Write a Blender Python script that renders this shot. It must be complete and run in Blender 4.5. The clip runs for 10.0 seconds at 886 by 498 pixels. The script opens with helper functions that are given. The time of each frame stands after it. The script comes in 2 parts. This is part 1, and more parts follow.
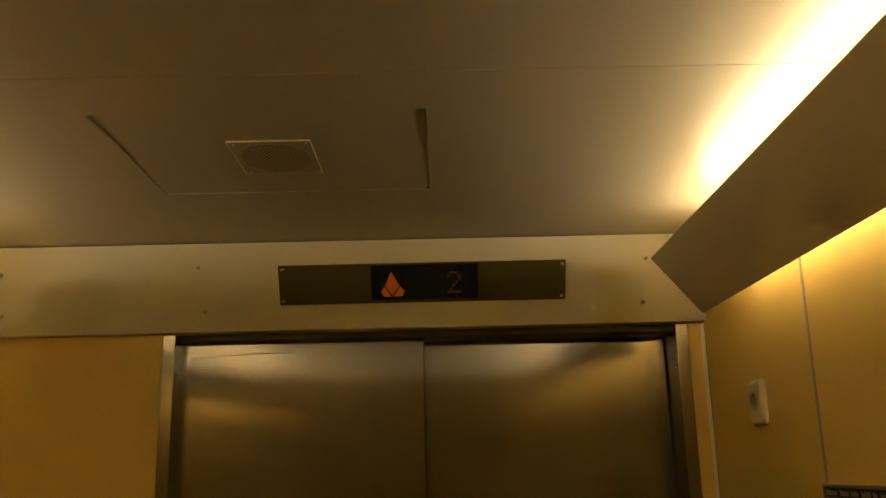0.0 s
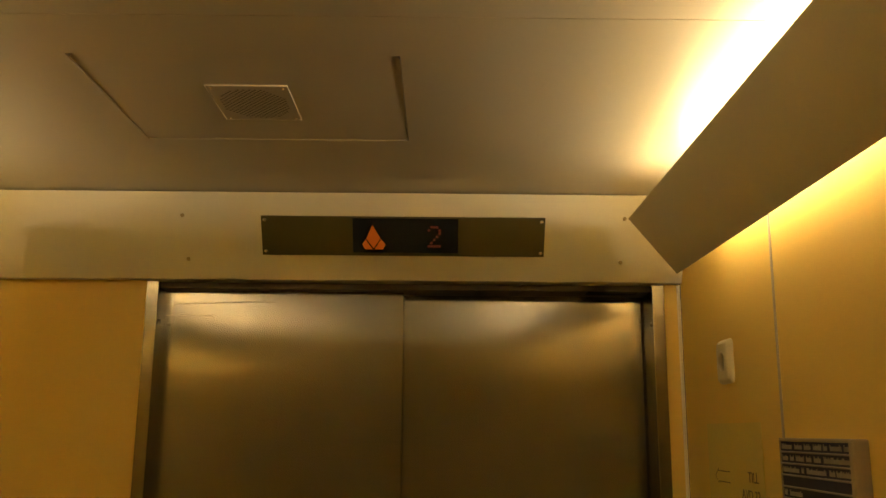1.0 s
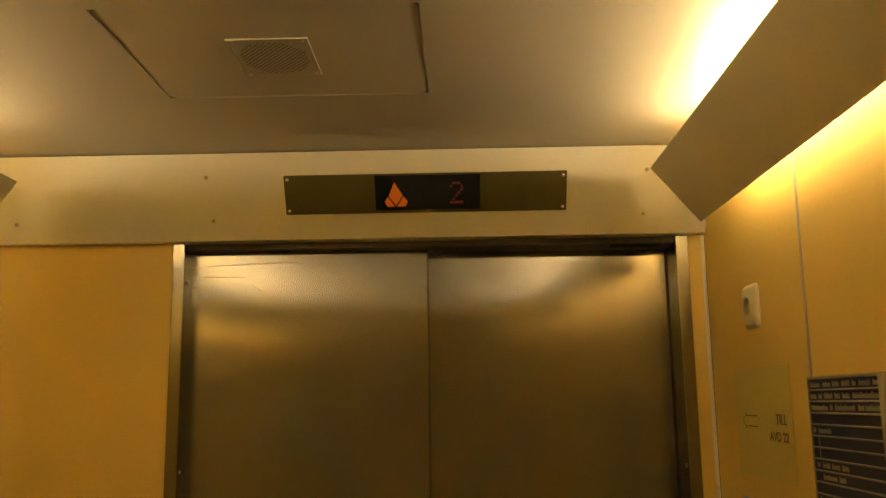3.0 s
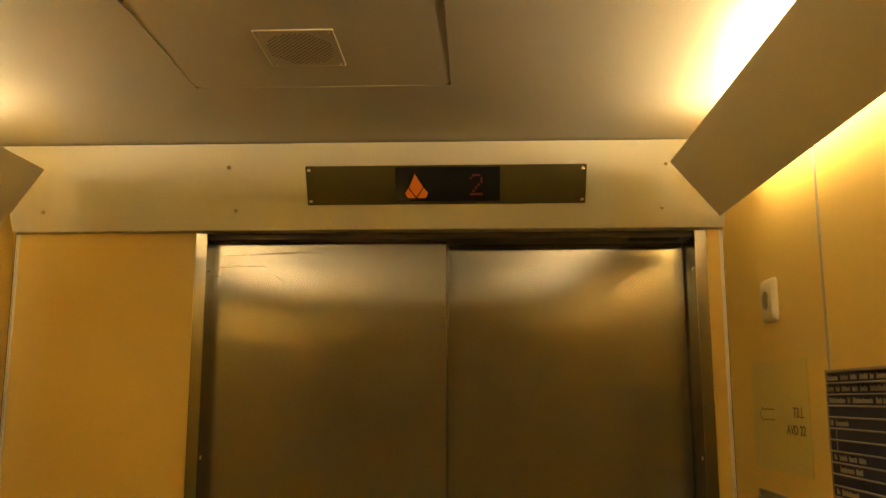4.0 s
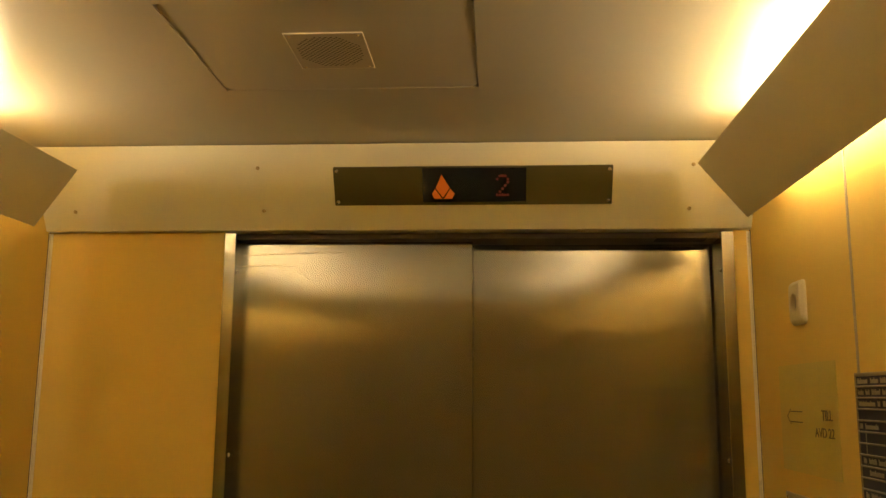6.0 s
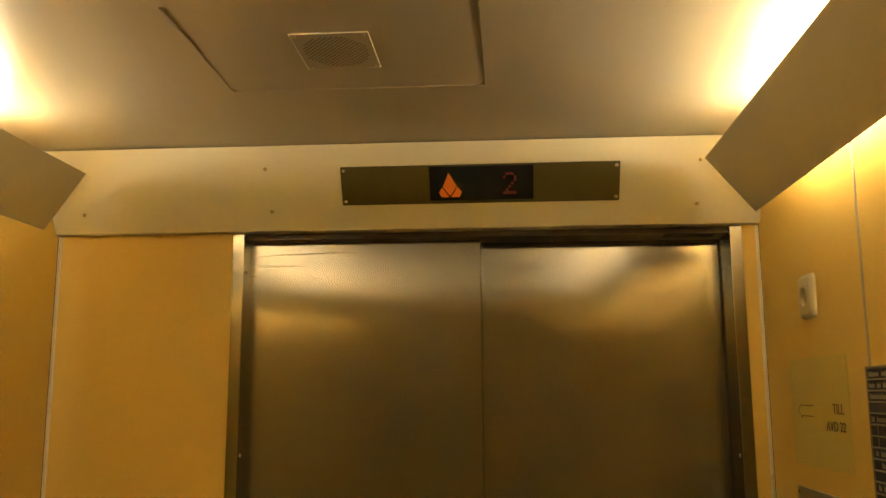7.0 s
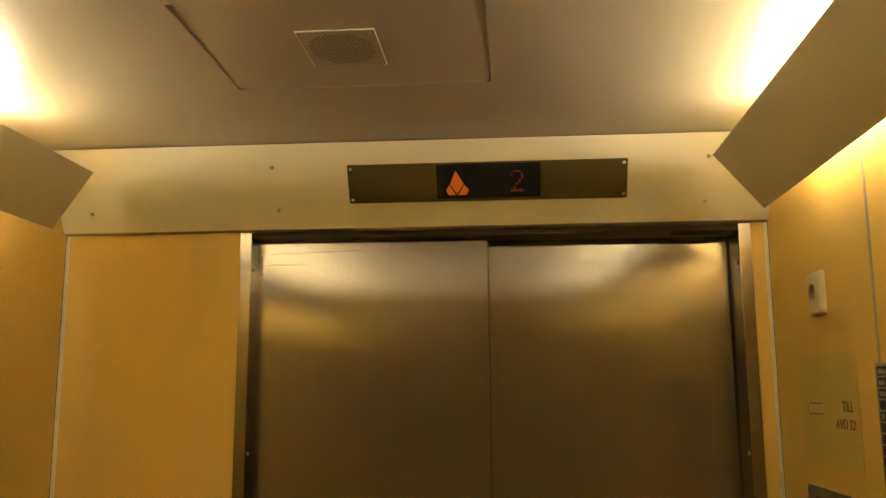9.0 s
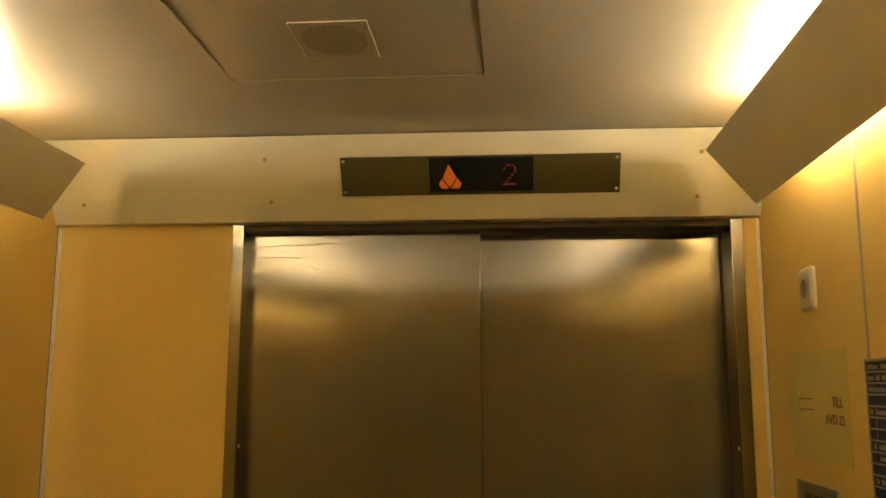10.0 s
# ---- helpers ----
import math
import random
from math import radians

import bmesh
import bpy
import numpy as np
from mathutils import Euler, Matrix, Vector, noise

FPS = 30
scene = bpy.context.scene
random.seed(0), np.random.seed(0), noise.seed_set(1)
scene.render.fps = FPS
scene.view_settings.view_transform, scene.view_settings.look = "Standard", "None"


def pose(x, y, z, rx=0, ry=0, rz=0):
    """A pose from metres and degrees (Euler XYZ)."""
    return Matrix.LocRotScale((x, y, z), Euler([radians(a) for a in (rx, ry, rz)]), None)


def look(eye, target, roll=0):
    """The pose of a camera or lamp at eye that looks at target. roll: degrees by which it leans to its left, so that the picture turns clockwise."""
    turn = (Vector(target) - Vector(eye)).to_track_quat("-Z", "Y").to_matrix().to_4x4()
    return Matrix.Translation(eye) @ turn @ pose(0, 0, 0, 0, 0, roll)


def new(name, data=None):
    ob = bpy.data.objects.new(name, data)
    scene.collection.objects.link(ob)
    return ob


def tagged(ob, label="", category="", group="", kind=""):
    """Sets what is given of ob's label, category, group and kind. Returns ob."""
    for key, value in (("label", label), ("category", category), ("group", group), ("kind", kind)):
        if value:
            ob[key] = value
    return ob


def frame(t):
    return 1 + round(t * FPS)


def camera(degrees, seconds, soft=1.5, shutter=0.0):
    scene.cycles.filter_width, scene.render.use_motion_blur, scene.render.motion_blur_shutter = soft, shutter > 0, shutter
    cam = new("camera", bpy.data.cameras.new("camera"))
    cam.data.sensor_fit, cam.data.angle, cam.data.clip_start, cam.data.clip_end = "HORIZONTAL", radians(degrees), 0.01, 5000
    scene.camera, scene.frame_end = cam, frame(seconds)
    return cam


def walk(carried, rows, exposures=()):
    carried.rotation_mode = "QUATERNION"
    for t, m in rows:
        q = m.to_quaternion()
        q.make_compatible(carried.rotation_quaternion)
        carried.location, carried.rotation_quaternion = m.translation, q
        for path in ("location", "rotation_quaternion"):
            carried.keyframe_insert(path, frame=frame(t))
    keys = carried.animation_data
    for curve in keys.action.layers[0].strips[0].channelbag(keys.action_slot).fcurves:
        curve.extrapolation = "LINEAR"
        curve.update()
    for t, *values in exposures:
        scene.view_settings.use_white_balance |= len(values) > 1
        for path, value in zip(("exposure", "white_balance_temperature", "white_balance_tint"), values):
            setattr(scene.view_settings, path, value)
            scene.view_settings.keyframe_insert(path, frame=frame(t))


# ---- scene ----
cam = camera(53.82, 10.0, soft=1.5)
PATH = [
    (0, (0.9604, -1.7720, 1.7775), (0.9728, 0.1699, 2.2558), -1.35),
    (0.5, (0.9811, -1.7818, 1.7557), (0.9716, 0.1715, 2.1853), -0.25),
    (1, (1.0018, -1.7873, 1.7438), (1.0105, 0.1702, 2.1537), 0.44),
    (1.5, (1.0071, -1.7866, 1.7375), (1.0170, 0.1668, 2.1667), 0.55),
    (2, (1.0079, -1.7775, 1.7333), (0.9983, 0.1790, 2.1483), -0.14),
    (2.5, (1.0018, -1.7802, 1.7205), (0.9764, 0.1845, 2.0934), -0.94),
    (4, (0.9867, -1.8009, 1.6983), (0.9152, 0.1690, 2.0363), -0.02),
    (4.5, (0.9825, -1.8038, 1.6995), (0.8918, 0.1651, 2.0386), -0.14),
    (5, (0.9823, -1.8070, 1.7007), (0.8737, 0.1614, 2.0377), 0.27),
    (5.5, (0.9793, -1.8091, 1.7008), (0.8632, 0.1591, 2.0364), 0.65),
    (7, (0.9772, -1.8120, 1.6989), (0.8383, 0.1553, 2.0315), -0.25),
    (7.5, (0.9713, -1.8056, 1.6926), (0.8219, 0.1595, 2.0330), 0.22),
    (8, (0.9718, -1.8102, 1.6996), (0.8082, 0.1560, 2.0270), -0.46),
    (8.5, (0.9760, -1.8086, 1.6964), (0.8098, 0.1560, 2.0323), -0.82),
    (9, (0.9789, -1.8084, 1.6963), (0.8215, 0.1577, 2.0277), -0.29),
    (9.5, (0.9787, -1.8058, 1.6960), (0.8291, 0.1617, 2.0226), 0.09),
    (10, (0.9850, -1.8062, 1.6934), (0.8380, 0.1626, 2.0134), 0.07),
]
walk(cam, [(t, look(eye, target, roll)) for t, eye, target, roll in PATH], exposures=[
    (0.0, -1.15, 6400, 10), (0.5, -0.83, 6600, 10), (1.0, -0.54, 6650, 10), (2.5, -0.2, 6650, 10), (4.0, -0.05, 6650, 10), (5.5, 0.04, 6550, 10), (7.5, 0.09, 6250, 10), (10.0, 0.12, 5720, 10)])

# ---- light: a lit lift car with two hidden tubes, nothing else ----
world = bpy.data.worlds.new("world")
world.use_nodes = True
world.node_tree.nodes["Background"].inputs[0].default_value = (0.02, 0.015, 0.01, 1)
world.node_tree.nodes["Background"].inputs[1].default_value = 0.05
scene.world = world
TUBE_POWER = 52.0
TUBE_COLOUR = (1.0, 0.80, 0.50)

# ---- sizes of the car (metres) ----
W, BACK, H = 1.507, -2.68, 2.215         # width, rear wall, ceiling
ZB, LEAN = 2.05, 0.569                   # foot of the leaning header, metres it leans in per metre of height
FY = 0.022                                # face of the front wall
FX0, FX1 = 0.391, 1.4730                  # outer edges of the door frame
FACE = 0.025                             # width of the frame's face
DOOR_Y, DOOR_Y2, SEAM_X, HEAD = 0.070, 0.113, 0.9262, 2.0362
SEAM_CEIL = -0.850


# ---- materials ----
def nodes_of(name):
    m = bpy.data.materials.new(name)
    m.use_nodes = True
    return m, m.node_tree.nodes, m.node_tree.links, m.node_tree.nodes["Principled BSDF"]


def coords(n, l, scale=(1, 1, 1)):
    c = n.new("ShaderNodeTexCoord")
    mp = n.new("ShaderNodeMapping")
    mp.inputs["Scale"].default_value = scale
    l.new(c.outputs["Object"], mp.inputs[0])
    return mp.outputs[0]


def noise_node(n, l, vec, scale, detail=4, rough=0.55):
    t = n.new("ShaderNodeTexNoise")
    t.inputs["Scale"].default_value, t.inputs["Detail"].default_value = scale, detail
    t.inputs["Roughness"].default_value = rough
    l.new(vec, t.inputs["Vector"])
    return t.outputs["Fac"]


def ramp(n, l, fac, stops):
    r = n.new("ShaderNodeValToRGB")
    e = r.color_ramp.elements
    while len(e) < len(stops):
        e.new(0.5)
    for el, (p, c) in zip(e, stops):
        el.position, el.color = p, (*c, 1) if len(c) == 3 else c
    l.new(fac, r.inputs[0])
    return r.outputs[0]


def span(n, l, fac, lo, hi, a=0.3, b=0.7):
    r = n.new("ShaderNodeMapRange")
    for i, v in enumerate((a, b, lo, hi), 1):
        r.inputs[i].default_value = v
    l.new(fac, r.inputs[0])
    return r.outputs[0]


def paint(name, colour, rough=0.5, vary=0.08, bump=0.02, grain=220.0, stains=2.2, metallic=0.0, spec=0.5, worn=0.06):
    """A painted or laminated sheet: slow mottling, fine grain, faint relief."""
    m, n, l, b = nodes_of(name)
    v = coords(n, l)
    slow = noise_node(n, l, v, stains, 6, 0.6)
    fine = noise_node(n, l, v, grain, 3)
    mix = n.new("ShaderNodeMix")
    mix.data_type = "FLOAT"
    mix.inputs[0].default_value = 0.35
    l.new(slow, mix.inputs[2]), l.new(fine, mix.inputs[3])
    dark = tuple(c * (1 - vary) for c in colour)
    light = tuple(min(1, c * (1 + vary)) for c in colour)
    l.new(ramp(n, l, mix.outputs[0], [(0.32, dark), (0.68, light)]), b.inputs["Base Color"])
    l.new(span(n, l, slow, rough - worn, rough + worn), b.inputs["Roughness"])
    b.inputs["Metallic"].default_value = metallic
    b.inputs["Specular IOR Level"].default_value = spec
    if bump:
        bp = n.new("ShaderNodeBump")
        bp.inputs["Strength"].default_value, bp.inputs["Distance"].default_value = bump, 0.002
        l.new(fine, bp.inputs["Height"]), l.new(bp.outputs[0], b.inputs["Normal"])
    return m


def brushed(name, colour, rough=0.26, grain_scale=(700, 700, 4), aniso=0.55, film=1.0):
    """Brushed steel, its grain upright, with faint smears."""
    m, n, l, b = nodes_of(name)
    grain = noise_node(n, l, coords(n, l, grain_scale), 1.0, 2)
    v = coords(n, l)
    smear = noise_node(n, l, v, 4.5, 2, 0.5)
    b.inputs["Metallic"].default_value = film
    both = n.new("ShaderNodeMix")
    both.data_type = "FLOAT"
    both.inputs[0].default_value = 0.05
    l.new(smear, both.inputs[2]), l.new(grain, both.inputs[3])
    l.new(ramp(n, l, both.outputs[0], [(0.3, tuple(c * 0.93 for c in colour)), (0.7, colour)]), b.inputs["Base Color"])
    l.new(span(n, l, both.outputs[0], rough - 0.015, rough + 0.02), b.inputs["Roughness"])
    if aniso:
        tan = n.new("ShaderNodeTangent")
        tan.direction_type = "UV_MAP"
        b.inputs["Anisotropic"].default_value = aniso
        l.new(tan.outputs[0], b.inputs["Tangent"])
    return m


def glow(name, colour, strength, base=(0.02, 0.01, 0.01)):
    m, n, l, b = nodes_of(name)
    b.inputs["Base Color"].default_value = (*base, 1)
    b.inputs["Emission Color"].default_value = (*colour, 1)
    b.inputs["Emission Strength"].default_value = strength
    b.inputs["Roughness"].default_value = 0.4
    return m


LAMINATE = paint("yellow_laminate", (0.755, 0.547, 0.14), 0.50, 0.04, 0.03, 260, 1.6, spec=0.3)
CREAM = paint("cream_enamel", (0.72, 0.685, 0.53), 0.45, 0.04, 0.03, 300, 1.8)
BAFFLE = paint("cream_enamel_baffle", (0.72, 0.66, 0.51), 0.45, 0.04, 0.03, 300, 1.8)
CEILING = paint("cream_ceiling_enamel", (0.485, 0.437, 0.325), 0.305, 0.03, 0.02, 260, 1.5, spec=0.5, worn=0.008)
STEEL = brushed("brushed_steel", (0.355, 0.345, 0.315), 0.143, aniso=1.0, film=0.86)
FRAME_STEEL = brushed("frame_steel", (0.48, 0.45, 0.39), 0.31, aniso=0)
ALU = paint("pale_trim", (0.84, 0.79, 0.65), 0.3, 0.06, 0.02, 300, 3, metallic=0.1)
JOINT = paint("grey_joint_strip", (0.40, 0.35, 0.27), 0.5, 0.1, 0.02, 300, 4)
DARK = paint("dark_shadow_gap", (0.015, 0.013, 0.013), 0.7, 0.2, 0.02, 200, 4)
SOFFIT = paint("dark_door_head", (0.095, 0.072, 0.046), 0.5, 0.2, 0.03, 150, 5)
BRONZE = paint("smoked_bronze_plate", (0.082, 0.072, 0.021), 0.42, 0.06, 0.0, 300, 6, metallic=0.0)
SMOKED = paint("smoked_display_window", (0.009, 0.012, 0.017), 0.22, 0.1, 0.0, 200, 5)
SCREW = paint("screw_metal", (0.82, 0.78, 0.70), 0.2, 0.1, 0.0, 300, 9, metallic=1.0)
SCREW_DULL = paint("dull_screw_metal", (0.52, 0.43, 0.25), 0.3, 0.15, 0.0, 300, 9, metallic=0.9)
PLASTIC = paint("ivory_plastic", (0.60, 0.53, 0.34), 0.33, 0.03, 0.0, 300, 5)
PAPER = paint("yellowed_paper", (0.655, 0.54, 0.14), 0.5, 0.06, 0.04, 160, 7)
INK = paint("black_ink", (0.17, 0.13, 0.055), 0.6, 0.2, 0.0, 200, 9)
NAVY = paint("navy_letter_felt", (0.034, 0.034, 0.075), 0.75, 0.2, 0.05, 500, 9)
LETTER = paint("pale_letter_strip", (0.33, 0.30, 0.26), 0.5, 0.12, 0.0, 200, 25)
RAIL = paint("grey_board_rail", (0.28, 0.25, 0.22), 0.45, 0.08, 0.0, 200, 9)
BOARD_EDGE = paint("champagne_board_frame", (0.36, 0.29, 0.20), 0.45, 0.06, 0.0, 200, 6, metallic=0.2)
JAMB_STEEL = brushed("jamb_steel", (0.34, 0.33, 0.30), 0.2, aniso=0.9, film=0.96)
PLATE = brushed("panel_steel", (0.58, 0.55, 0.48), 0.4, aniso=0)
PERF = paint("grille_enamel", (0.44, 0.39, 0.28), 0.45, 0.06, 0.02, 260, 6)
# paler than the plate: tube light on its side faces put into the colour
LIT_EDGE = paint("grille_lit_edge", (0.80, 0.74, 0.60), 0.35, 0.05, 0.0, 260, 6)
SCUFF = paint("scratched_steel", (0.33, 0.28, 0.20), 0.4, 0.1, 0.0, 200, 9, metallic=0.8)
FLOOR = paint("grey_vinyl_floor", (0.50, 0.465, 0.40), 0.45, 0.2, 0.05, 120, 5)
REAR = paint("rear_wall_laminate", (0.34, 0.25, 0.085), 0.45, 0.1, 0.03, 260, 1.6)
TUBE_GLOW = glow("lit_tube", TUBE_COLOUR, TUBE_POWER * 0.97, (0.8, 0.8, 0.8))
TUBE_AGED = glow("lit_aged_tube", TUBE_COLOUR, TUBE_POWER * 0.98, (0.8, 0.8, 0.8))
AMBER = glow("amber_arrow", (1.0, 0.165, 0.006), 0.33)
DIM_RED = glow("dim_red_digit", (1.0, 0.10, 0.03), 0.06)


# ---- mesh helpers ----
def part(name, bm, material, parent=None, label="", smooth=False):
    me = bpy.data.meshes.new(name)
    bm.normal_update()
    bm.to_mesh(me)
    bm.free()
    me.materials.append(material)
    if smooth:
        for p in me.polygons:
            p.use_smooth = True
    ob = new(name, me)
    if parent:
        ob.parent = parent
    if label:
        ob["label"] = label
    return ob


def structure(ob, label, category):
    return tagged(ob, label, category, kind="structure")


def empty(name, at=(0, 0, 0)):
    ob = new(name)
    ob.location = at
    return ob


def box(lo, hi, bevel=0.0, seg=2):
    bm = bmesh.new()
    bmesh.ops.create_cube(bm, size=1.0)
    lo, hi = Vector(lo), Vector(hi)
    for v in bm.verts:
        v.co = Vector([(lo[i] + hi[i]) / 2 + v.co[i] * (hi[i] - lo[i]) for i in range(3)])
    if bevel:
        bmesh.ops.bevel(bm, geom=bm.edges[:], offset=bevel, segments=seg, profile=0.5, affect="EDGES")
    return bm


def prism(points, axis, a, b, bevel=0.0):
    """A flat outline swept along an axis from a to b. The outline lies in the other two axes."""
    bm = bmesh.new()
    other = [i for i in range(3) if i != axis]
    rows = []
    for d in (a, b):
        row = []
        for p in points:
            co = [0, 0, 0]
            co[axis], co[other[0]], co[other[1]] = d, p[0], p[1]
            row.append(bm.verts.new(co))
        rows.append(row)
    k = len(points)
    bm.faces.new(rows[0])
    bm.faces.new(rows[1][::-1])
    for i in range(k):
        j = (i + 1) % k
        bm.faces.new((rows[0][i], rows[1][i], rows[1][j], rows[0][j]))
    bmesh.ops.recalc_face_normals(bm, faces=bm.faces[:])
    if bevel:
        bmesh.ops.bevel(bm, geom=bm.edges[:], offset=bevel, segments=2, profile=0.5, affect="EDGES")
    return bm


def upright_uv(bm):
    """Lays a UV map whose u runs level and v upright, for the grain of brushed sheet."""
    uv = bm.loops.layers.uv.new("UVMap")
    for face in bm.faces:
        for loop in face.loops:
            loop[uv].uv = (loop.vert.co.x + loop.vert.co.y, loop.vert.co.z)
    return bm


def lathe(profile, seg=20):
    """A turned piece round z from (radius, height) pairs."""
    bm = bmesh.new()
    rings = []
    for r, z in profile:
        if r < 1e-6:
            rings.append([bm.verts.new((0, 0, z))])
        else:
            rings.append([bm.verts.new((r * math.cos(2 * math.pi * i / seg), r * math.sin(2 * math.pi * i / seg), z)) for i in range(seg)])
    for a, b in zip(rings, rings[1:]):
        for i in range(seg):
            j = (i + 1) % seg
            q = [a[i % len(a)], a[j % len(a)], b[j % len(b)], b[i % len(b)]]
            q = list(dict.fromkeys(q))
            if len(q) > 2:
                bm.faces.new(q)
    bmesh.ops.recalc_face_normals(bm, faces=bm.faces[:])
    return bm


def rounded(w, h, r, seg=5):
    """Outline of a rounded rectangle about the origin."""
    out = []
    for cx, cy, a in ((w / 2 - r, h / 2 - r, 0), (-w / 2 + r, h / 2 - r, 90), (-w / 2 + r, -h / 2 + r, 180), (w / 2 - r, -h / 2 + r, 270)):
        for i in range(seg + 1):
            t = radians(a + 90 * i / seg)
            out.append((cx + r * math.cos(t), cy + r * math.sin(t)))
    return out


def lettering(text, height, width, material, name, parent, m, depth=0.0003):
    """Letters of that cap height, drawn to that width."""
    cu = bpy.data.curves.new(name, "FONT")
    cu.body, cu.size, cu.extrude = text, 1.0, 0.01
    tmp = bpy.data.objects.new(name, cu)
    scene.collection.objects.link(tmp)
    me = bpy.data.meshes.new_from_object(tmp.evaluated_get(bpy.context.evaluated_depsgraph_get()))
    bpy.data.objects.remove(tmp)
    me.materials.clear()
    me.materials.append(material)
    xs, ys = [v.co.x for v in me.vertices], [v.co.y for v in me.vertices]
    me.transform(Matrix.Diagonal((width / (max(xs) - min(xs)), height / (max(ys) - min(ys)), depth / 0.01, 1)) @ Matrix.Translation((-min(xs), -min(ys), 0)))
    ob = new(name, me)
    ob.parent, ob.matrix_basis = parent, m
    return ob


# ---- the shell of the car ----
structure(part("floor", box((-0.05, BACK - 0.05, -0.06), (W + 0.05, 0.30, 0.0)), FLOOR), "grey worn vinyl floor of the lift car", "floor")
structure(part("wall_rear", box((-0.05, BACK - 0.04, 0.0), (W + 0.05, BACK, H)), REAR), "plain rear wall of the lift car", "wall")

WALL_SEAM = -0.4875


def side_wall(name, x, sign):
    """Laminate sheets with a grey joint strip between them; sign is the way out of the car."""
    w = empty(name, (x, 0, 0))
    structure(w, "yellow-ochre laminate side wall in upright sheets", "wall")
    edges = [FY, WALL_SEAM, WALL_SEAM - 0.76, WALL_SEAM - 1.52, BACK]
    lo, hi = sorted((0.0, sign * 0.03))
    for a, b in zip(edges, edges[1:]):
        part("wall_panel", box((lo, b + 0.0031, 0.0), (hi, a - 0.0031, H), 0.0015, 1), LAMINATE, w)
    for y in edges[1:-1]:
        s0, s1 = sorted((-sign * 0.0012, sign * 0.02))
        part("joint_strip", box((s0, y - 0.0030, 0.0), (s1, y + 0.0030, H - 0.003), 0.0006, 1), JOINT, w, "narrow grey joint strip")
    return w


side_wall("wall_left", 0.0, -1)
side_wall("wall_right", W, 1)

# front wall: a wide sheet beside the doors, a narrow one at the corner
fw = structure(empty("wall_front", (0, FY, 0)), "yellow-ochre laminate front wall beside the lift doors", "wall")
part("wall_panel", box((0.0, 0, 0), (FX0 - 0.001, 0.03, ZB + 0.02), 0.001, 1), LAMINATE, fw)
part("wall_panel", box((FX1 + 0.001, 0, 0), (W, 0.03, ZB + 0.02), 0.001, 1), LAMINATE, fw)


def corner_trim(x, sign):
    """A slim angle in the corner of two walls."""
    t = part("trim", prism([(x, FY), (x, FY - 0.008), (x - sign * 0.0025, FY - 0.008), (x - sign * 0.0025, FY - 0.0025), (x - sign * 0.0065, FY - 0.0025), (x - sign * 0.0065, FY)],
                           2, 0.0, ZB - 0.002, 0.0008), ALU)
    # thin dark strip on the side wall, painted shadow line of the angle
    lo, hi = sorted((x - sign * 0.0010, x - sign * 0.0001))
    part("shadow_gap", box((lo, FY - 0.0098, 0.0), (hi, FY - 0.0084, ZB - 0.002)), SOFFIT, t, "dark strip for the shadow line beside the angle strip")
    return structure(t, "slim pale angle strip in the wall corner", "trim")


corner_trim(0.0, -1)
corner_trim(W, 1)


# ---- ceiling with a hatch opening ----
HX0, HX1, HY0, HY1 = 0.519, 0.9495, -0.409, -0.741


def ceiling_mesh():
    bm = bmesh.new()
    t = 0.0018

    def slab(x0, x1, y0, y1):
        b = box((x0, y0, H), (x1, y1, H + 0.03))
        me = bpy.data.meshes.new("slab")
        b.to_mesh(me)
        b.free()
        bm.from_mesh(me)
        bpy.data.meshes.remove(me)
    y_head = -LEAN * (H - ZB)
    for a, b in ((SEAM_CEIL + t / 2, y_head + 0.13),):
        slab(0, HX0, a, b)
        slab(HX1, W, a, b)
        slab(HX0, HX1, HY0, b)
        slab(HX0, HX1, a, HY1)
    slab(0, W, SEAM_CEIL - 0.78 + t / 2, SEAM_CEIL - t / 2)
    slab(0, W, BACK, SEAM_CEIL - 0.78 - t / 2)
    return bm


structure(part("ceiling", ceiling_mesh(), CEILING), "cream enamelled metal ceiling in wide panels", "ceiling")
structure(part("ceiling_void", box((-0.05, BACK, H + 0.06), (W + 0.05, 0.3, H + 0.09)), DARK), "dark sheet that closes the car above the ceiling", "ceiling")

HATCH_TILT = 0.28                         # its rear edge sits up in the opening
hatch = tagged(empty("ceiling_hatch", ((HX0 + HX1) / 2, (HY0 + HY1) / 2, H)), "cream metal hatch sunk slightly into the ceiling at its rear edge", "hatch")
hw, hh = HX1 - HX0 - 0.0016, HY0 - HY1 - 0.0022
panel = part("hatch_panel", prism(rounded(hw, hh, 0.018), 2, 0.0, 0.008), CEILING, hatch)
panel.rotation_euler = (radians(-HATCH_TILT), 0, 0)
panel.location = (0, 0, 0.0004 + hh / 2 * math.sin(radians(HATCH_TILT)))
for name, lo, hi in (("hatch_upstand", (-hw / 2 - 0.002 - 0.012, -hh / 2 - 0.014, 0.031), (hw / 2 + 0.014, hh / 2 + 0.014, 0.04)),):
    part(name, box(lo, hi), DARK, hatch)

# grille in the hatch
GX0, GX1, GY0, GY1 = 0.6710, 0.7875, -0.505, -0.6385


def grille():
    g = tagged(empty("vent_grille", ((GX0 + GX1) / 2, (GY0 + GY1) / 2, H - 0.0020 + (HY0 - (GY0 + GY1) / 2) * math.tan(radians(HATCH_TILT)))), "small square perforated vent plate screwed to the ceiling hatch", "vent")
    g.rotation_euler = (radians(-HATCH_TILT), 0, 0)
    w, h = GX1 - GX0, GY0 - GY1
    n = 28
    px, py = (w - 0.004) / n, (h - 0.004) / n
    bm = bmesh.new()
    grid = {}

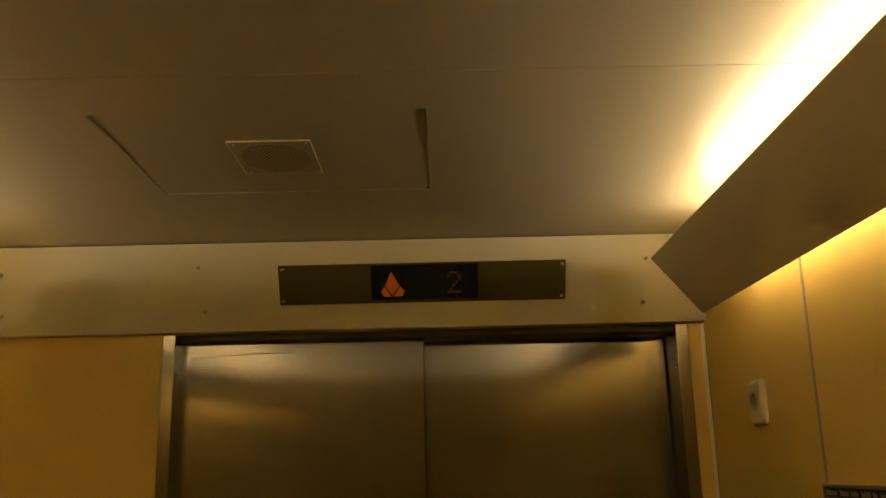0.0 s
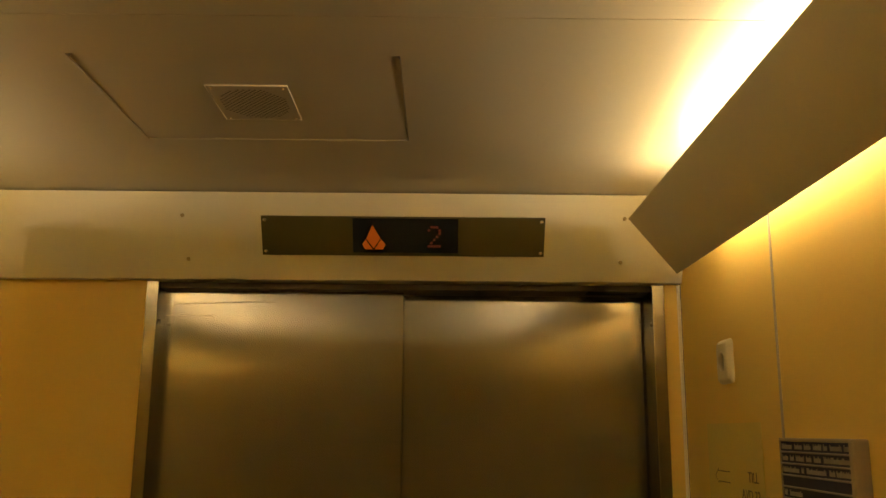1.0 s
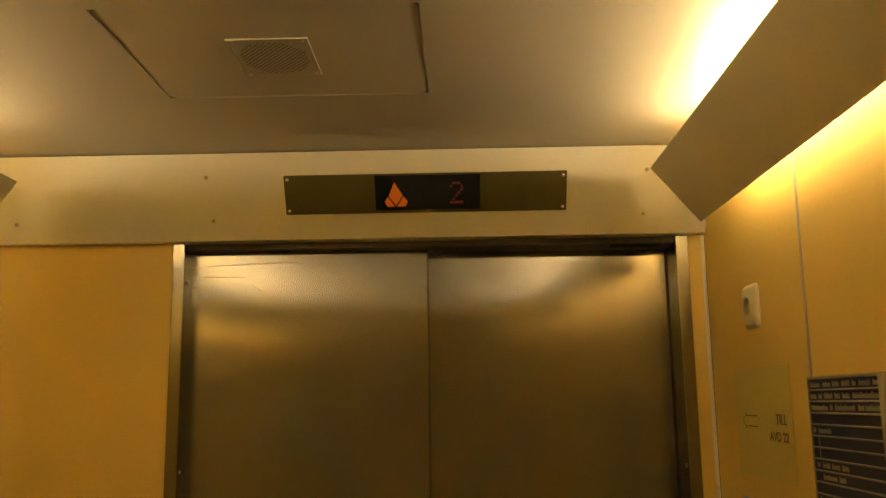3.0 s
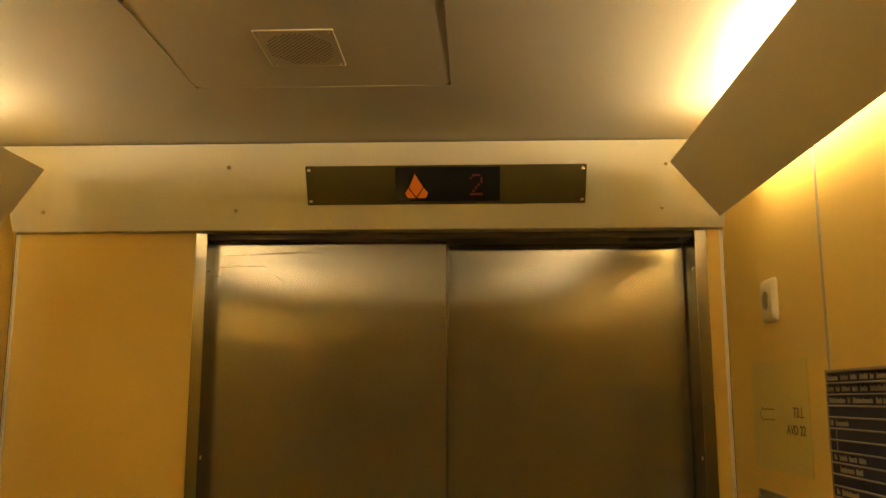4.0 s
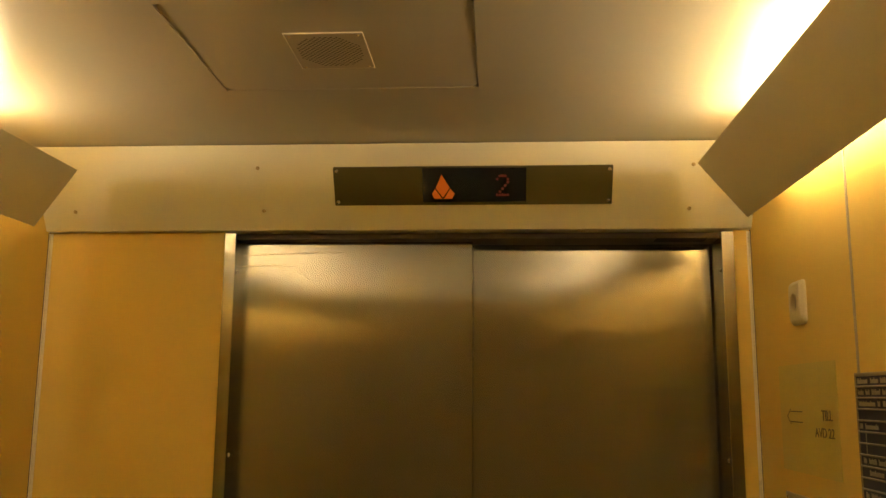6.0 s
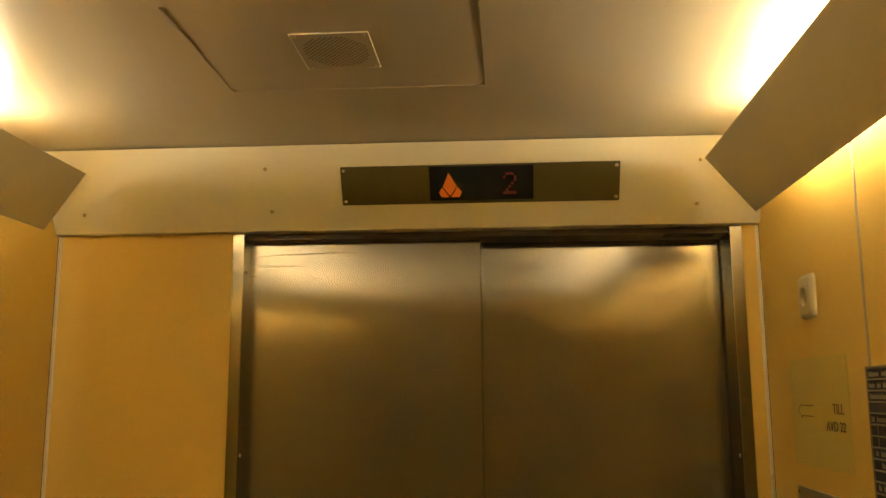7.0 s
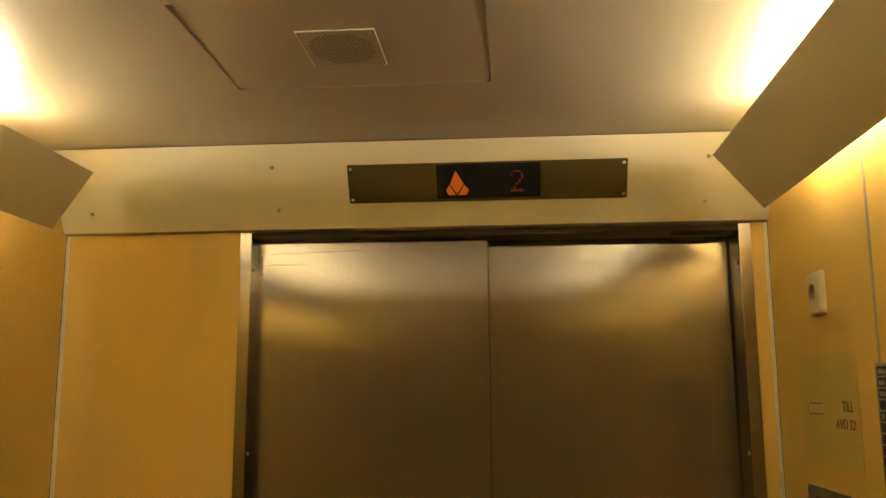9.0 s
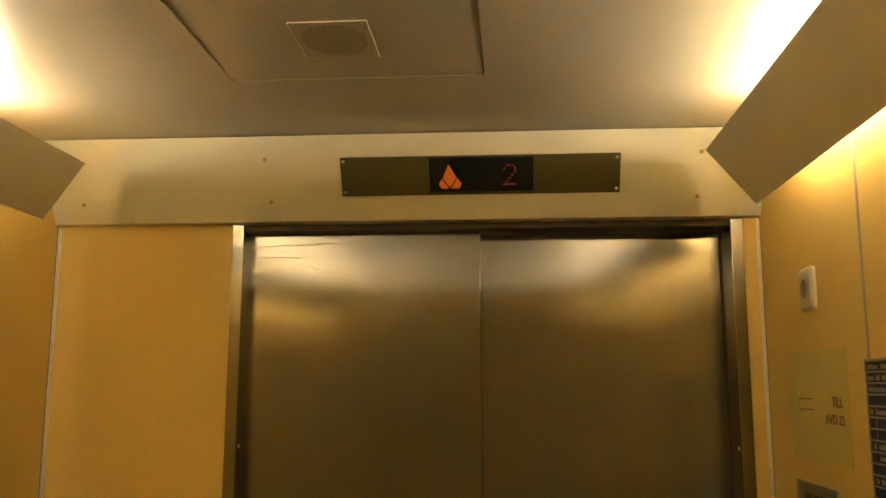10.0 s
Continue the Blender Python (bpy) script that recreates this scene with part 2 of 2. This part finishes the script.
    def vert(x, y, z=0.0):
        key = (round(x * 1e6), round(y * 1e6), round(z * 1e6))
        if key not in grid:
            grid[key] = bm.verts.new((x, y, z))
        return grid[key]
    for i in range(n):
        for j in range(n):
            x0, y0 = -w / 2 + 0.002 + i * px, -h / 2 + 0.002 + j * py
            c = [vert(x0, y0), vert(x0 + px, y0), vert(x0 + px, y0 + py), vert(x0, y0 + py)]
            cx, cy = x0 + px / 2, y0 + py / 2
            inside = (cx / (w * 0.43)) ** 2 + (cy / (h * 0.43)) ** 2 < 1
            if inside and (i + j) % 2 == 0:
                r = 0.80
                d = [vert(cx - px * r / 2, cy - py * r / 2), vert(cx + px * r / 2, cy - py * r / 2), vert(cx + px * r / 2, cy + py * r / 2), vert(cx - px * r / 2, cy + py * r / 2)]
                for k in range(4):
                    q = (k + 1) % 4
                    bm.faces.new((c[q], c[k], d[k], d[q]))
            else:
                bm.faces.new(c[::-1])
    part("perforated_plate", bm, PERF, g)
    # dark sheet close behind the plate, standing for the shade in its holes
    part("hole_shade", box((-w / 2 + 0.004, -h / 2 + 0.004, 0.0002), (w / 2 - 0.004, h / 2 - 0.004, 0.0005)), SOFFIT, g)
    # side faces of the plate, their lit look given by the paler colour
    e = 0.0005
    for lo, hi in (((-w / 2, h / 2 - e, 0.0002), (w / 2, h / 2, 0.0026)), ((-w / 2, -h / 2, 0.0002), (w / 2, -h / 2 + e, 0.0022)),
                   ((-w / 2, -h / 2 + e, 0.0002), (-w / 2 + e, h / 2 - e, 0.0022)), ((w / 2 - e, -h / 2 + e, 0.0002), (w / 2, h / 2 - e, 0.0022))):
        part("rim", box(lo, hi, 0.0003, 1), LIT_EDGE, g)
    for sx in (-1, 1):
        for sy in (-1, 1):
            s = part("screw", lathe([(0, -0.0018), (0.0018, -0.0014), (0.0026, 0.0)], 12), SCREW_DULL, g)
            s.location = (sx * (w / 2 - 0.008), sy * (h / 2 - 0.008), 0)
    return g


grille()


# ---- leaning header over the doors ----
def on_header(x, z, out=0.0):
    """A pose whose x runs along the header, y up its slope and z out of its face."""
    up = Vector((0, -LEAN, 1)).normalized()
    out_dir = Vector((1, 0, 0)).cross(up)
    m = Matrix((Vector((1, 0, 0)), up, out_dir)).transposed().to_4x4()
    m.translation = Vector((x, -LEAN * (z - ZB), z)) + out_dir * out
    return m


SLOPE = math.sqrt(1 + LEAN * LEAN)
header = tagged(empty("door_header"), "cream enamelled header panel leaning over the lift doors", "panel", kind="structure")
top_y = -LEAN * (H - 0.0025 - ZB)
part("header_panel", prism([(0.0, ZB), (top_y, H - 0.0025), (top_y + 0.003, H - 0.0025), (0.0025, ZB + 0.001), (FY + 0.03, ZB + 0.001), (FY + 0.03, ZB)], 0, 0.001, W - 0.001, 0.0006), CREAM, header)
bpy.context.view_layer.update()


def header_screw(x, z, r=0.0042):
    s = part("header_screw", lathe([(0, 0.0034), (r * 0.55, 0.0030), (r * 0.9, 0.0016), (r, 0.0), (r, -0.002)], 16), SCREW_DULL, smooth=True)
    s.matrix_basis = on_header(x, z)
    tagged(s, "small dull domed screw in the cream header", "screw", "screws of the header")


SZ0, SZ1 = 2.0880, 2.1692
for x, z in ((0.0735, SZ0), (0.0820, SZ1), (0.486, SZ0), (0.481, SZ1), (1.3757, SZ0), (1.3777, SZ1)):
    header_screw(x, z)

# ---- floor indicator ----
DX0, DX1, DZ0, DZ1 = 0.6402, 1.2165, 2.0982, 2.1705


def indicator():
    ind = empty("floor_indicator")
    w, h = DX1 - DX0, (DZ1 - DZ0) * SLOPE
    ind.matrix_basis = on_header((DX0 + DX1) / 2, (DZ0 + DZ1) / 2, 0.0)
    tagged(ind, "smoked bronze floor indicator plate with a lit amber up arrow", "display")
    part("plate", prism(rounded(w, h, 0.0015, 2), 2, 0.0005, 0.004, 0.0006), BRONZE, ind)
    wx0, wx1, wy0, wy1 = -w / 2 + w * 0.322, -w / 2 + w * 0.694, -h / 2 + h * 0.085, h / 2 - h * 0.04
    part("display_window", box((wx0, wy0, 0.0042), (wx1, wy1, 0.0052), 0.0004, 1), SMOKED, ind, "black smoked display window")
    for sx in (-1, 1):
        for sy in (-1, 1):
            s = part("screw", lathe([(0, 0.0036), (0.0022, 0.0032), (0.0040, 0.0016), (0.0044, 0.0), (0.0044, -0.001)], 16), SCREW, ind, "bright domed screw", smooth=True)
            s.location = (sx * (w / 2 - 0.0075), sy * (h / 2 - 0.0085), 0.004)
    # the lit arrow: a kite and two feet
    ww, wh = wx1 - wx0, wy1 - wy0

    def at(u, v):
        return (wx0 + u * ww, wy1 - v * wh)
    arrow = empty("up_arrow")
    arrow.parent = ind
    arrow["label"] = "lit amber up arrow in three facets"
    for name, pts in (("arrow_tip", ((0.186, 0.18), (0.128, 0.59), (0.196, 0.87), (0.262, 0.58))),
                      ("arrow_foot", ((0.121, 0.61), (0.088, 0.76), (0.114, 0.90), (0.186, 0.90))),
                      ("arrow_foot", ((0.268, 0.60), (0.310, 0.75), (0.286, 0.90), (0.206, 0.90)))):
        part(name, prism([at(*p) for p in pts], 2, 0.0053, 0.0057), AMBER, arrow)
    # the dim digit, in small dots
    digit = ("01110", "10001", "00001", "00010", "00100", "01000", "11111")
    bm = bmesh.new()
    for r, row in enumerate(digit):
        for c, bit in enumerate(row):
            if bit == "1":
                x, y = at(0.722 + c * 0.0255, 0.24 + r * 0.093)
                b = prism([(x + px * 0.0030, y + py * 0.0030) for px, py in ((1, 0), (0.7, 0.7), (0, 1), (-0.7, 0.7), (-1, 0), (-0.7, -0.7), (0, -1), (0.7, -0.7))], 2, 0.0053, 0.0056)
                me = bpy.data.meshes.new("dot")
                b.to_mesh(me)
                b.free()
                bm.from_mesh(me)
                bpy.data.meshes.remove(me)
    part("floor_digit", bm, DIM_RED, ind, "dim red dotted figure 2")


indicator()


# ---- light coves: slanting baffles with tubes behind them ----
def cove(name, xu, zu, yu, xl, zl, yl, side, skew=0.0):
    """side -1: left wall. A folded sheet along the car, its lower edge towards the wall; (xu, zu, yu) and (xl, zl, yl) are the
    distance from the wall, height and front end of its two edges, skew how far the upper edge wanders per metre."""
    def place(d, z, y):
        return (d if side < 0 else W - d, y, z)
    t = tagged(empty(name), "slanting cream metal light baffle along the top of the wall", "light cove", "light coves")
    fall = Vector((xl - xu, zl - zu)).normalized()
    back = Vector((fall.y, -fall.x)) * 0.0016          # towards the wall and up
    end = BACK + 0.002
    bm = bmesh.new()
    rings = []
    steps = 40
    for k in range(steps + 1):
        yu_, yl_ = yu + (end - yu) * k / steps, yl + (end - yl) * k / steps
        du = xu + skew * (-0.3 - yu_)
        rings.append([bm.verts.new(place(*p)) for p in ((du, zu, yu_), (xl, zl, yl_), (xl + back.x, zl + back.y, yl_), (du + back.x, zu + back.y, yu_))])
    bm.faces.new(rings[0])
    bm.faces.new(rings[-1][::-1])
    for a, b in zip(rings, rings[1:]):
        for i in range(4):
            j = (i + 1) % 4
            bm.faces.new((a[i], b[i], b[j], a[j]))
    bmesh.ops.recalc_face_normals(bm, faces=bm.faces[:])
    part("baffle", bm, BAFFLE, t)
    x = (lambda d: d) if side < 0 else (lambda d: W - d)
    for y in (-1.385, -2.52):
        part("bracket", prism([(x(0.0), zl + 0.02), (x(xl), zl + 0.004), (x(xl + 0.004), zl + 0.01), (x(0.0), zl + 0.035)], 1, y - 0.006, y + 0.006), ALU, t)
    return t


def tube(y0, y1, x, z, lit):
    lamp = tagged(empty("fluorescent_tube", (x, (y0 + y1) / 2, z)), "lit warm fluorescent tube hidden behind the baffle", "lamp", "hidden tubes")
    h = abs(y1 - y0) / 2
    glass = part("glass_tube", lathe([(0, h - 0.02), (0.013, h - 0.02), (0.013, -h + 0.02), (0, -h + 0.02)], 16), lit, lamp)
    glass.rotation_euler = (radians(90), 0, 0)
    for s in (-1, 1):
        cap = part("tube_cap", lathe([(0, -0.01), (0.014, -0.01), (0.014, 0.01), (0, 0.01)], 16), ALU, lamp)
        cap.rotation_euler = (radians(90), 0, 0)
        cap.location = (0, s * (h - 0.0095), 0)
    inward = 1 if x < W / 2 else -1
    # added unseen batten; its reach towards the wall cuts the glow below
    lo, hi = sorted((-inward * (0.009 if inward > 0 else 0.013), inward * 0.026))
    part("batten", box((lo, -h + 0.01, -0.036), (hi, h - 0.01, -0.026), 0.002, 1), PLASTIC, lamp, "unseen batten added under the tube to hold its light off the wall")
    for s in (-1, 1):
        part("tube_holder", box((-0.006, s * (h - 0.018) - 0.004, -0.027), (0.006, s * (h - 0.018) + 0.004, -0.012), 0.001, 1), PLASTIC, lamp)


cove("light_cove", 0.1414, 2.1434, -0.161, 0.0702, 2.0259, -0.176, -1)
cove("light_cove", 0.1411, 2.1509, -0.145, 0.0556, 2.0388, -0.166, 1, 0.012)
for x, z, front, lit in ((0.060, 2.136, -0.320, TUBE_AGED), (W - 0.058, 2.145, -0.270, TUBE_GLOW)):
    tube(front, -1.350, x, z, lit)
    tube(-1.420, -2.480, x, z, lit)


# ---- door frame and doors ----
def door_frame():
    f = tagged(empty("door_frame"), "brushed steel frame of the lift door opening", "door frame", kind="structure")
    for x0, s in ((FX0, 1), (FX1, -1)):
        a, b = x0, x0 + s * FACE
        # face with a return that runs back to the leaf
        d = (DOOR_Y if s > 0 else DOOR_Y2) - (0.0015 if s > 0 else 0.003)
        part("jamb", upright_uv(prism([(a, FY + 0.03), (a, FY - 0.004), (b, FY - 0.004), (b, d), (b - s * 0.004, d), (b - s * 0.004, FY + 0.03)], 2, 0.0, ZB - 0.002, 0.001)), JAMB_STEEL, f)
        part("shadow_gap", box((min(b - s * 0.007, b - s * 0.03), d + 0.001, 0.0), (max(b - s * 0.007, b - s * 0.03), d + 0.0013, HEAD)), DARK, f)
        if s < 0:
            # dark strip stands in for the shade between leaf and jamb
            part("slit_shade", box((b - 0.0030, d + 0.0002, 0.008), (b - 0.0003, d + 0.0025, HEAD - 0.001)), DARK, f, "dark strip for the shade in the slit beside the door leaf")
        for z in (1.966, 1.578):
            sc = part("screw", lathe([(0, 0.0022), (0.003, 0.0018), (0.0044, 0.0)], 12), SOFFIT if z > 1.8 else SCREW_DULL, f)
            sc.rotation_euler = (0, radians(90 * s), 0)
            sc.location = (b, 0.0365, z)
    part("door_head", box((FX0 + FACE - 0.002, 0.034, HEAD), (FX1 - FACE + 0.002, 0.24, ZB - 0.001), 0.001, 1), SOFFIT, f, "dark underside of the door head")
    part("guide_slot", box((1.318, 0.035, HEAD - 0.0018), (1.424, 0.072, HEAD + 0.006), 0.001, 1), DARK, f, "black door guide box")
    part("sill", box((FX0, FY, -0.01), (FX1, 0.24, 0.004), 0.001, 1), FRAME_STEEL, f)


door_frame()


def door_sheet(w, seed):
    """A folded steel sheet 2 w wide and 28 mm deep, its face very slightly wavy."""
    nx, nz, z0, z1 = 14, 44, 0.008, ZB + 0.02
    bm = bmesh.new()

    def point(i, j):
        x, z = -w + 2 * w * i / nx, z0 + (z1 - z0) * j / nz
        edge = min(1.0, 8.0 * i / nx * (1 - i / nx))
        return Vector((x, 0.0004 * edge * noise.noise((x * 2.6, z * 2.1, seed)), z))
    grid = [[bm.verts.new(point(i, j)) for i in range(nx + 1)] for j in range(nz + 1)]
    for j in range(nz):
        for i in range(nx):
            bm.faces.new((grid[j][i], grid[j][i + 1], grid[j + 1][i + 1], grid[j + 1][i])).smooth = True
    r, d = 0.0012, 0.028
    outline = [(-w, 0.0), (-w - r, r), (-w - r, d), (w + r, d), (w + r, r), (w, 0.0)]
    low, high = ([bm.verts.new((x, y, z)) for x, y in outline] for z in (z0, z1))
    for i in range(5):
        bm.faces.new((low[i], low[i + 1], high[i + 1], high[i]))
    bm.faces.new(low)
    bm.faces.new(high[::-1])
    bmesh.ops.recalc_face_normals(bm, faces=bm.faces[:])
    for face in bm.faces:
        if face.smooth and face.normal.y > 0:
            face.normal_flip()
    return upright_uv(bm)


def door_leaf(name, x0, x1, y, label, seed):
    leaf = tagged(empty(name, ((x0 + x1) / 2, y, 0)), label, "lift door", "sliding lift doors")
    part("door_sheet", door_sheet((x1 - x0) / 2 - 0.0012, seed), STEEL, leaf)
    return leaf


near_leaf = door_leaf("sliding_door", FX0 + FACE - 0.003, SEAM_X, DOOR_Y, "brushed stainless steel sliding lift door, scratched near the top", 1.3)
door_leaf("sliding_door", SEAM_X - 0.02, FX1 - FACE + 0.003, DOOR_Y2, "brushed stainless steel sliding lift door set further back, closed", 7.7)


def scratches(leaf):
    """Thin dark scuffs near the top of a leaf, slightly bowed."""
    for x0, x1, z0, z1 in ((-0.253, -0.085, 2.0060, 2.0103), (-0.15, -0.015, 2.0105, 2.0122), (-0.253, -0.135, 1.9820, 1.9826), (-0.124, -0.098, 1.9659, 1.9502)):
        bm = bmesh.new()
        n = 10
        rows = []
        for i in range(n + 1):
            u = i / n
            z = z0 + (z1 - z0) * u + 0.0015 * math.sin(3.1 * u)
            t = 0.0005 * math.sin(math.pi * min(0.97, max(0.03, u))) + 0.0001
            rows.append((bm.verts.new((x0 + (x1 - x0) * u, -0.0008, z - t)), bm.verts.new((x0 + (x1 - x0) * u, -0.0008, z + t))))
        for a, b in zip(rows, rows[1:]):
            bm.faces.new((a[0], b[0], b[1], a[1]))
        part("scratch", bm, SCUFF, leaf, "thin dark scratch")


scratches(near_leaf)


# ---- things on the right-hand wall ----
def on_wall(y, z, out=0.0):
    """A pose whose x runs from the doors to the rear, y up and z out into the car."""
    m = Matrix(((0, 0, -1, W - out), (-1, 0, 0, y), (0, 1, 0, z), (0, 0, 0, 1)))
    return m


def wall_socket():
    s = empty("wall_socket")
    s.matrix_basis = on_wall(-0.2570, 1.8674)
    tagged(s, "ivory plastic wall plate with a round recessed opening", "wall socket")
    ring, hole = [], []
    bm = bmesh.new()
    k = 48
    for i in range(k):
        c, s_ = math.cos(2 * math.pi * i / k), math.sin(2 * math.pi * i / k)
        ring.append((0.0345 * math.copysign(abs(c) ** 0.24, c), 0.0385 * math.copysign(abs(s_) ** 0.24, s_)))
        hole.append((0.0160 * c - 0.003, 0.0160 * s_))
    loops = []
    for pts, z in ((ring, 0.0), (ring, 0.0025), ([(x * 0.97, y * 0.97) for x, y in ring], 0.0050), ([(x * 0.86, y * 0.88) for x, y in ring], 0.0086), ([(x * 0.76, y * 0.80) for x, y in ring], 0.0100), ([(x * 1.1, y * 1.1) for x, y in hole], 0.0106), (hole, 0.0098), ([(x * 0.96, y * 0.96) for x, y in hole], 0.0022)):
        loops.append([bm.verts.new((x, y, z)) for x, y in pts])
    for a, b in zip(loops, loops[1:]):
        for i in range(k):
            j = (i + 1) % k
            bm.faces.new((a[i], a[j], b[j], b[i]))
    bm.faces.new(loops[-1])
    bmesh.ops.recalc_face_normals(bm, faces=bm.faces[:])
    part("plate", bm, PLASTIC, s)
    core = part("insert", lathe([(0, 0.0026), (0.0146, 0.0026), (0.0148, 0.0024)], 24), JOINT, s, "grey insert in the recess")
    core.location = (-0.003, 0, 0.0002)


wall_socket()

PY0, PY1, PZ0, PZ1 = -0.125, -0.402, 1.576, 1.762


def paper_notice():
    p = empty("paper_notice")
    w, h = PY0 - PY1, PZ1 - PZ0
    p.matrix_basis = on_wall((PY0 + PY1) / 2, (PZ0 + PZ1) / 2, 0.0005)
    tagged(p, "yellowed paper notice with an arrow and black lettering", "notice")
    bm = bmesh.new()
    nx, ny = 16, 10
    vs = [[bm.verts.new((-w / 2 + w * i / nx, -h / 2 + h * j / ny, 0.0010 + 0.0005 * noise.noise((i * 0.35, j * 0.4, 2.0)))) for i in range(nx + 1)] for j in range(ny + 1)]
    for j in range(ny):
        for i in range(nx):
            bm.faces.new((vs[j][i], vs[j][i + 1], vs[j + 1][i + 1], vs[j + 1][i]))
    rim = [e for e in bm.edges if e.is_boundary]
    made = bmesh.ops.extrude_edge_only(bm, edges=rim)["geom"]
    for v in made:
        if isinstance(v, bmesh.types.BMVert):
            v.co.z = 0.0
    bmesh.ops.recalc_face_normals(bm, faces=bm.faces[:])
    part("sheet", bm, PAPER, p)
    return p, w, h


notice, nw, nh = paper_notice()
lettering("TILL", 0.0165, 0.047, INK, "lettering", notice, pose(0.0705, -0.0015, 0.0022))
lettering("AVD 22", 0.0155, 0.084, INK, "lettering", notice, pose(0.0370, -0.0290, 0.0022))


def outline_arrow(parent):
    """A hollow arrow that points towards the doors, drawn as thin strokes."""
    pts = [(-0.019, 0.0110), (-0.080, 0.0110), (-0.080, 0.0145), (-0.098, 0.0020), (-0.080, -0.0105), (-0.080, -0.0070), (-0.019, -0.0070)]
    bm = bmesh.new()
    t = 0.0009
    for (x0, y0), (x1, y1) in zip(pts, pts[1:]):
        d = Vector((x1 - x0, y1 - y0)).normalized()
        q = Vector((-d.y, d.x)) * t
        f = [bm.verts.new((x0 + q.x * a - d.x * t * b, y0 + q.y * a - d.y * t * b, 0.0024)) for a, b in ((1, 1), (-1, 1))]
        g = [bm.verts.new((x1 + q.x * a + d.x * t * b, y1 + q.y * a + d.y * t * b, 0.0024)) for a, b in ((-1, 1), (1, 1))]
        bm.faces.new(f + g)
    part("arrow", bm, INK, parent)


outline_arrow(notice)

BY0, BY1, BZ1, BZ0 = -0.4985, -0.7450, 1.7390, 1.25


def letter_board():
    b = empty("letter_board")
    b.matrix_basis = on_wall(BY0, BZ1)
    tagged(b, "navy letter board with grey rails in a champagne metal frame", "notice board")
    w, h = BY0 - BY1, BZ1 - BZ0
    side = 0.012
    part("backing", box((0.0022, -h + 0.01, 0.002), (w - side, -0.005, 0.010)), NAVY, b)
    part("frame_side", box((w - side + 0.0005, -h, 0.0), (w, 0.0, 0.021), 0.0025, 2), BOARD_EDGE, b)
    part("frame_side", box((0.0, -h, 0.0), (0.002, 0.0, 0.012), 0.0006, 1), BOARD_EDGE, b)
    part("frame_top", box((0.0025, -0.0045, 0.0), (w - side, 0.0, 0.012), 0.0006, 1), BOARD_EDGE, b)
    part("frame_bottom", box((0.0025, -h, 0.0), (w - side, -h + 0.009, 0.012), 0.0006, 1), BOARD_EDGE, b)
    pitch = 0.0158
    rails = int((h - 0.03) / pitch)
    for i in range(1, rails + 1):
        part("rail", box((0.0026, -0.0035 - i * pitch - 0.0013, 0.0101), (w - side - 0.0005, -0.0035 - i * pitch + 0.0013, 0.0128), 0.0008, 1), RAIL, b)
    # rows of lettering too small to read, as plain bars
    rows = {0: ((0.006, 0.038), (0.046, 0.068), (0.075, 0.094), (0.101, 0.123), (0.129, 0.139), (0.146, 0.175), (0.181, 0.208)),
            1: ((0.006, 0.024), (0.030, 0.042), (0.048, 0.072), (0.079, 0.094), (0.101, 0.120), (0.128, 0.207)),
            2: ((0.006, 0.055), (0.063, 0.071), (0.078, 0.132), (0.140, 0.154), (0.158, 0.196)),
            4: ((0.006, 0.014), (0.022, 0.060)), 7: ((0.010, 0.018), (0.026, 0.048), (0.054, 0.076), (0.082, 0.102)), 8: ((0.026, 0.066), (0.072, 0.090)),
            10: ((0.010, 0.018), (0.026, 0.075)), 13: ((0.010, 0.018), (0.026, 0.090)), 16: ((0.010, 0.018), (0.026, 0.080))}
    rng = random.Random(4)
    for r, words in rows.items():
        top = -0.0035 - r * pitch - 0.0040
        for x0, x1 in words:
            bm = bmesh.new()
            x = x0
            while x < x1 - 0.001:
                wide = min(0.0014, x1 - x)
                foot, high = top - 0.0078, 0.0078 if x == x0 else rng.choice((0.0056, 0.0056, 0.0056, 0.0076))
                c = [bm.verts.new((px * 1.116, py, pz)) for pz in (0.0101, 0.0108) for px, py in ((x, foot), (x + wide, foot), (x + wide, foot + high), (x, foot + high))]
                bm.faces.new(c[4:])
                for i in range(4):
                    j = (i + 1) % 4
                    bm.faces.new((c[i], c[j], c[4 + j], c[4 + i]))
                x += wide + rng.choice((0.0007, 0.0007, 0.0013))
            part("text_bar", bm, LETTER, b)
    part("divider", box((0.024, -0.004 - 7 * pitch, 0.0101), (0.0252, -0.004 - 5 * pitch, 0.011)), RAIL, b)


letter_board()


def steel_panel():
    p = empty("control_panel")
    p.matrix_basis = on_wall(-0.136, 1.537)
    tagged(p, "grey brushed steel control panel set on the wall", "control panel")
    part("plate", box((0, -0.42, 0.0), (0.20, 0.0, 0.004), 0.001, 2), PLATE, p)
    for x0, x1 in ((0.045, 0.082), (0.090, 0.112), (0.120, 0.150)):
        part("text_bar", box((x0, -0.032, 0.0041), (x1, -0.018, 0.0046)), INK, p)
    for x in (0.009, 0.191):
        sc = part("screw", lathe([(0, 0.0016), (0.0024, 0.0012), (0.0034, 0.0)], 12), SCREW, p)
        sc.location = (x, -0.010, 0.004)


steel_panel()
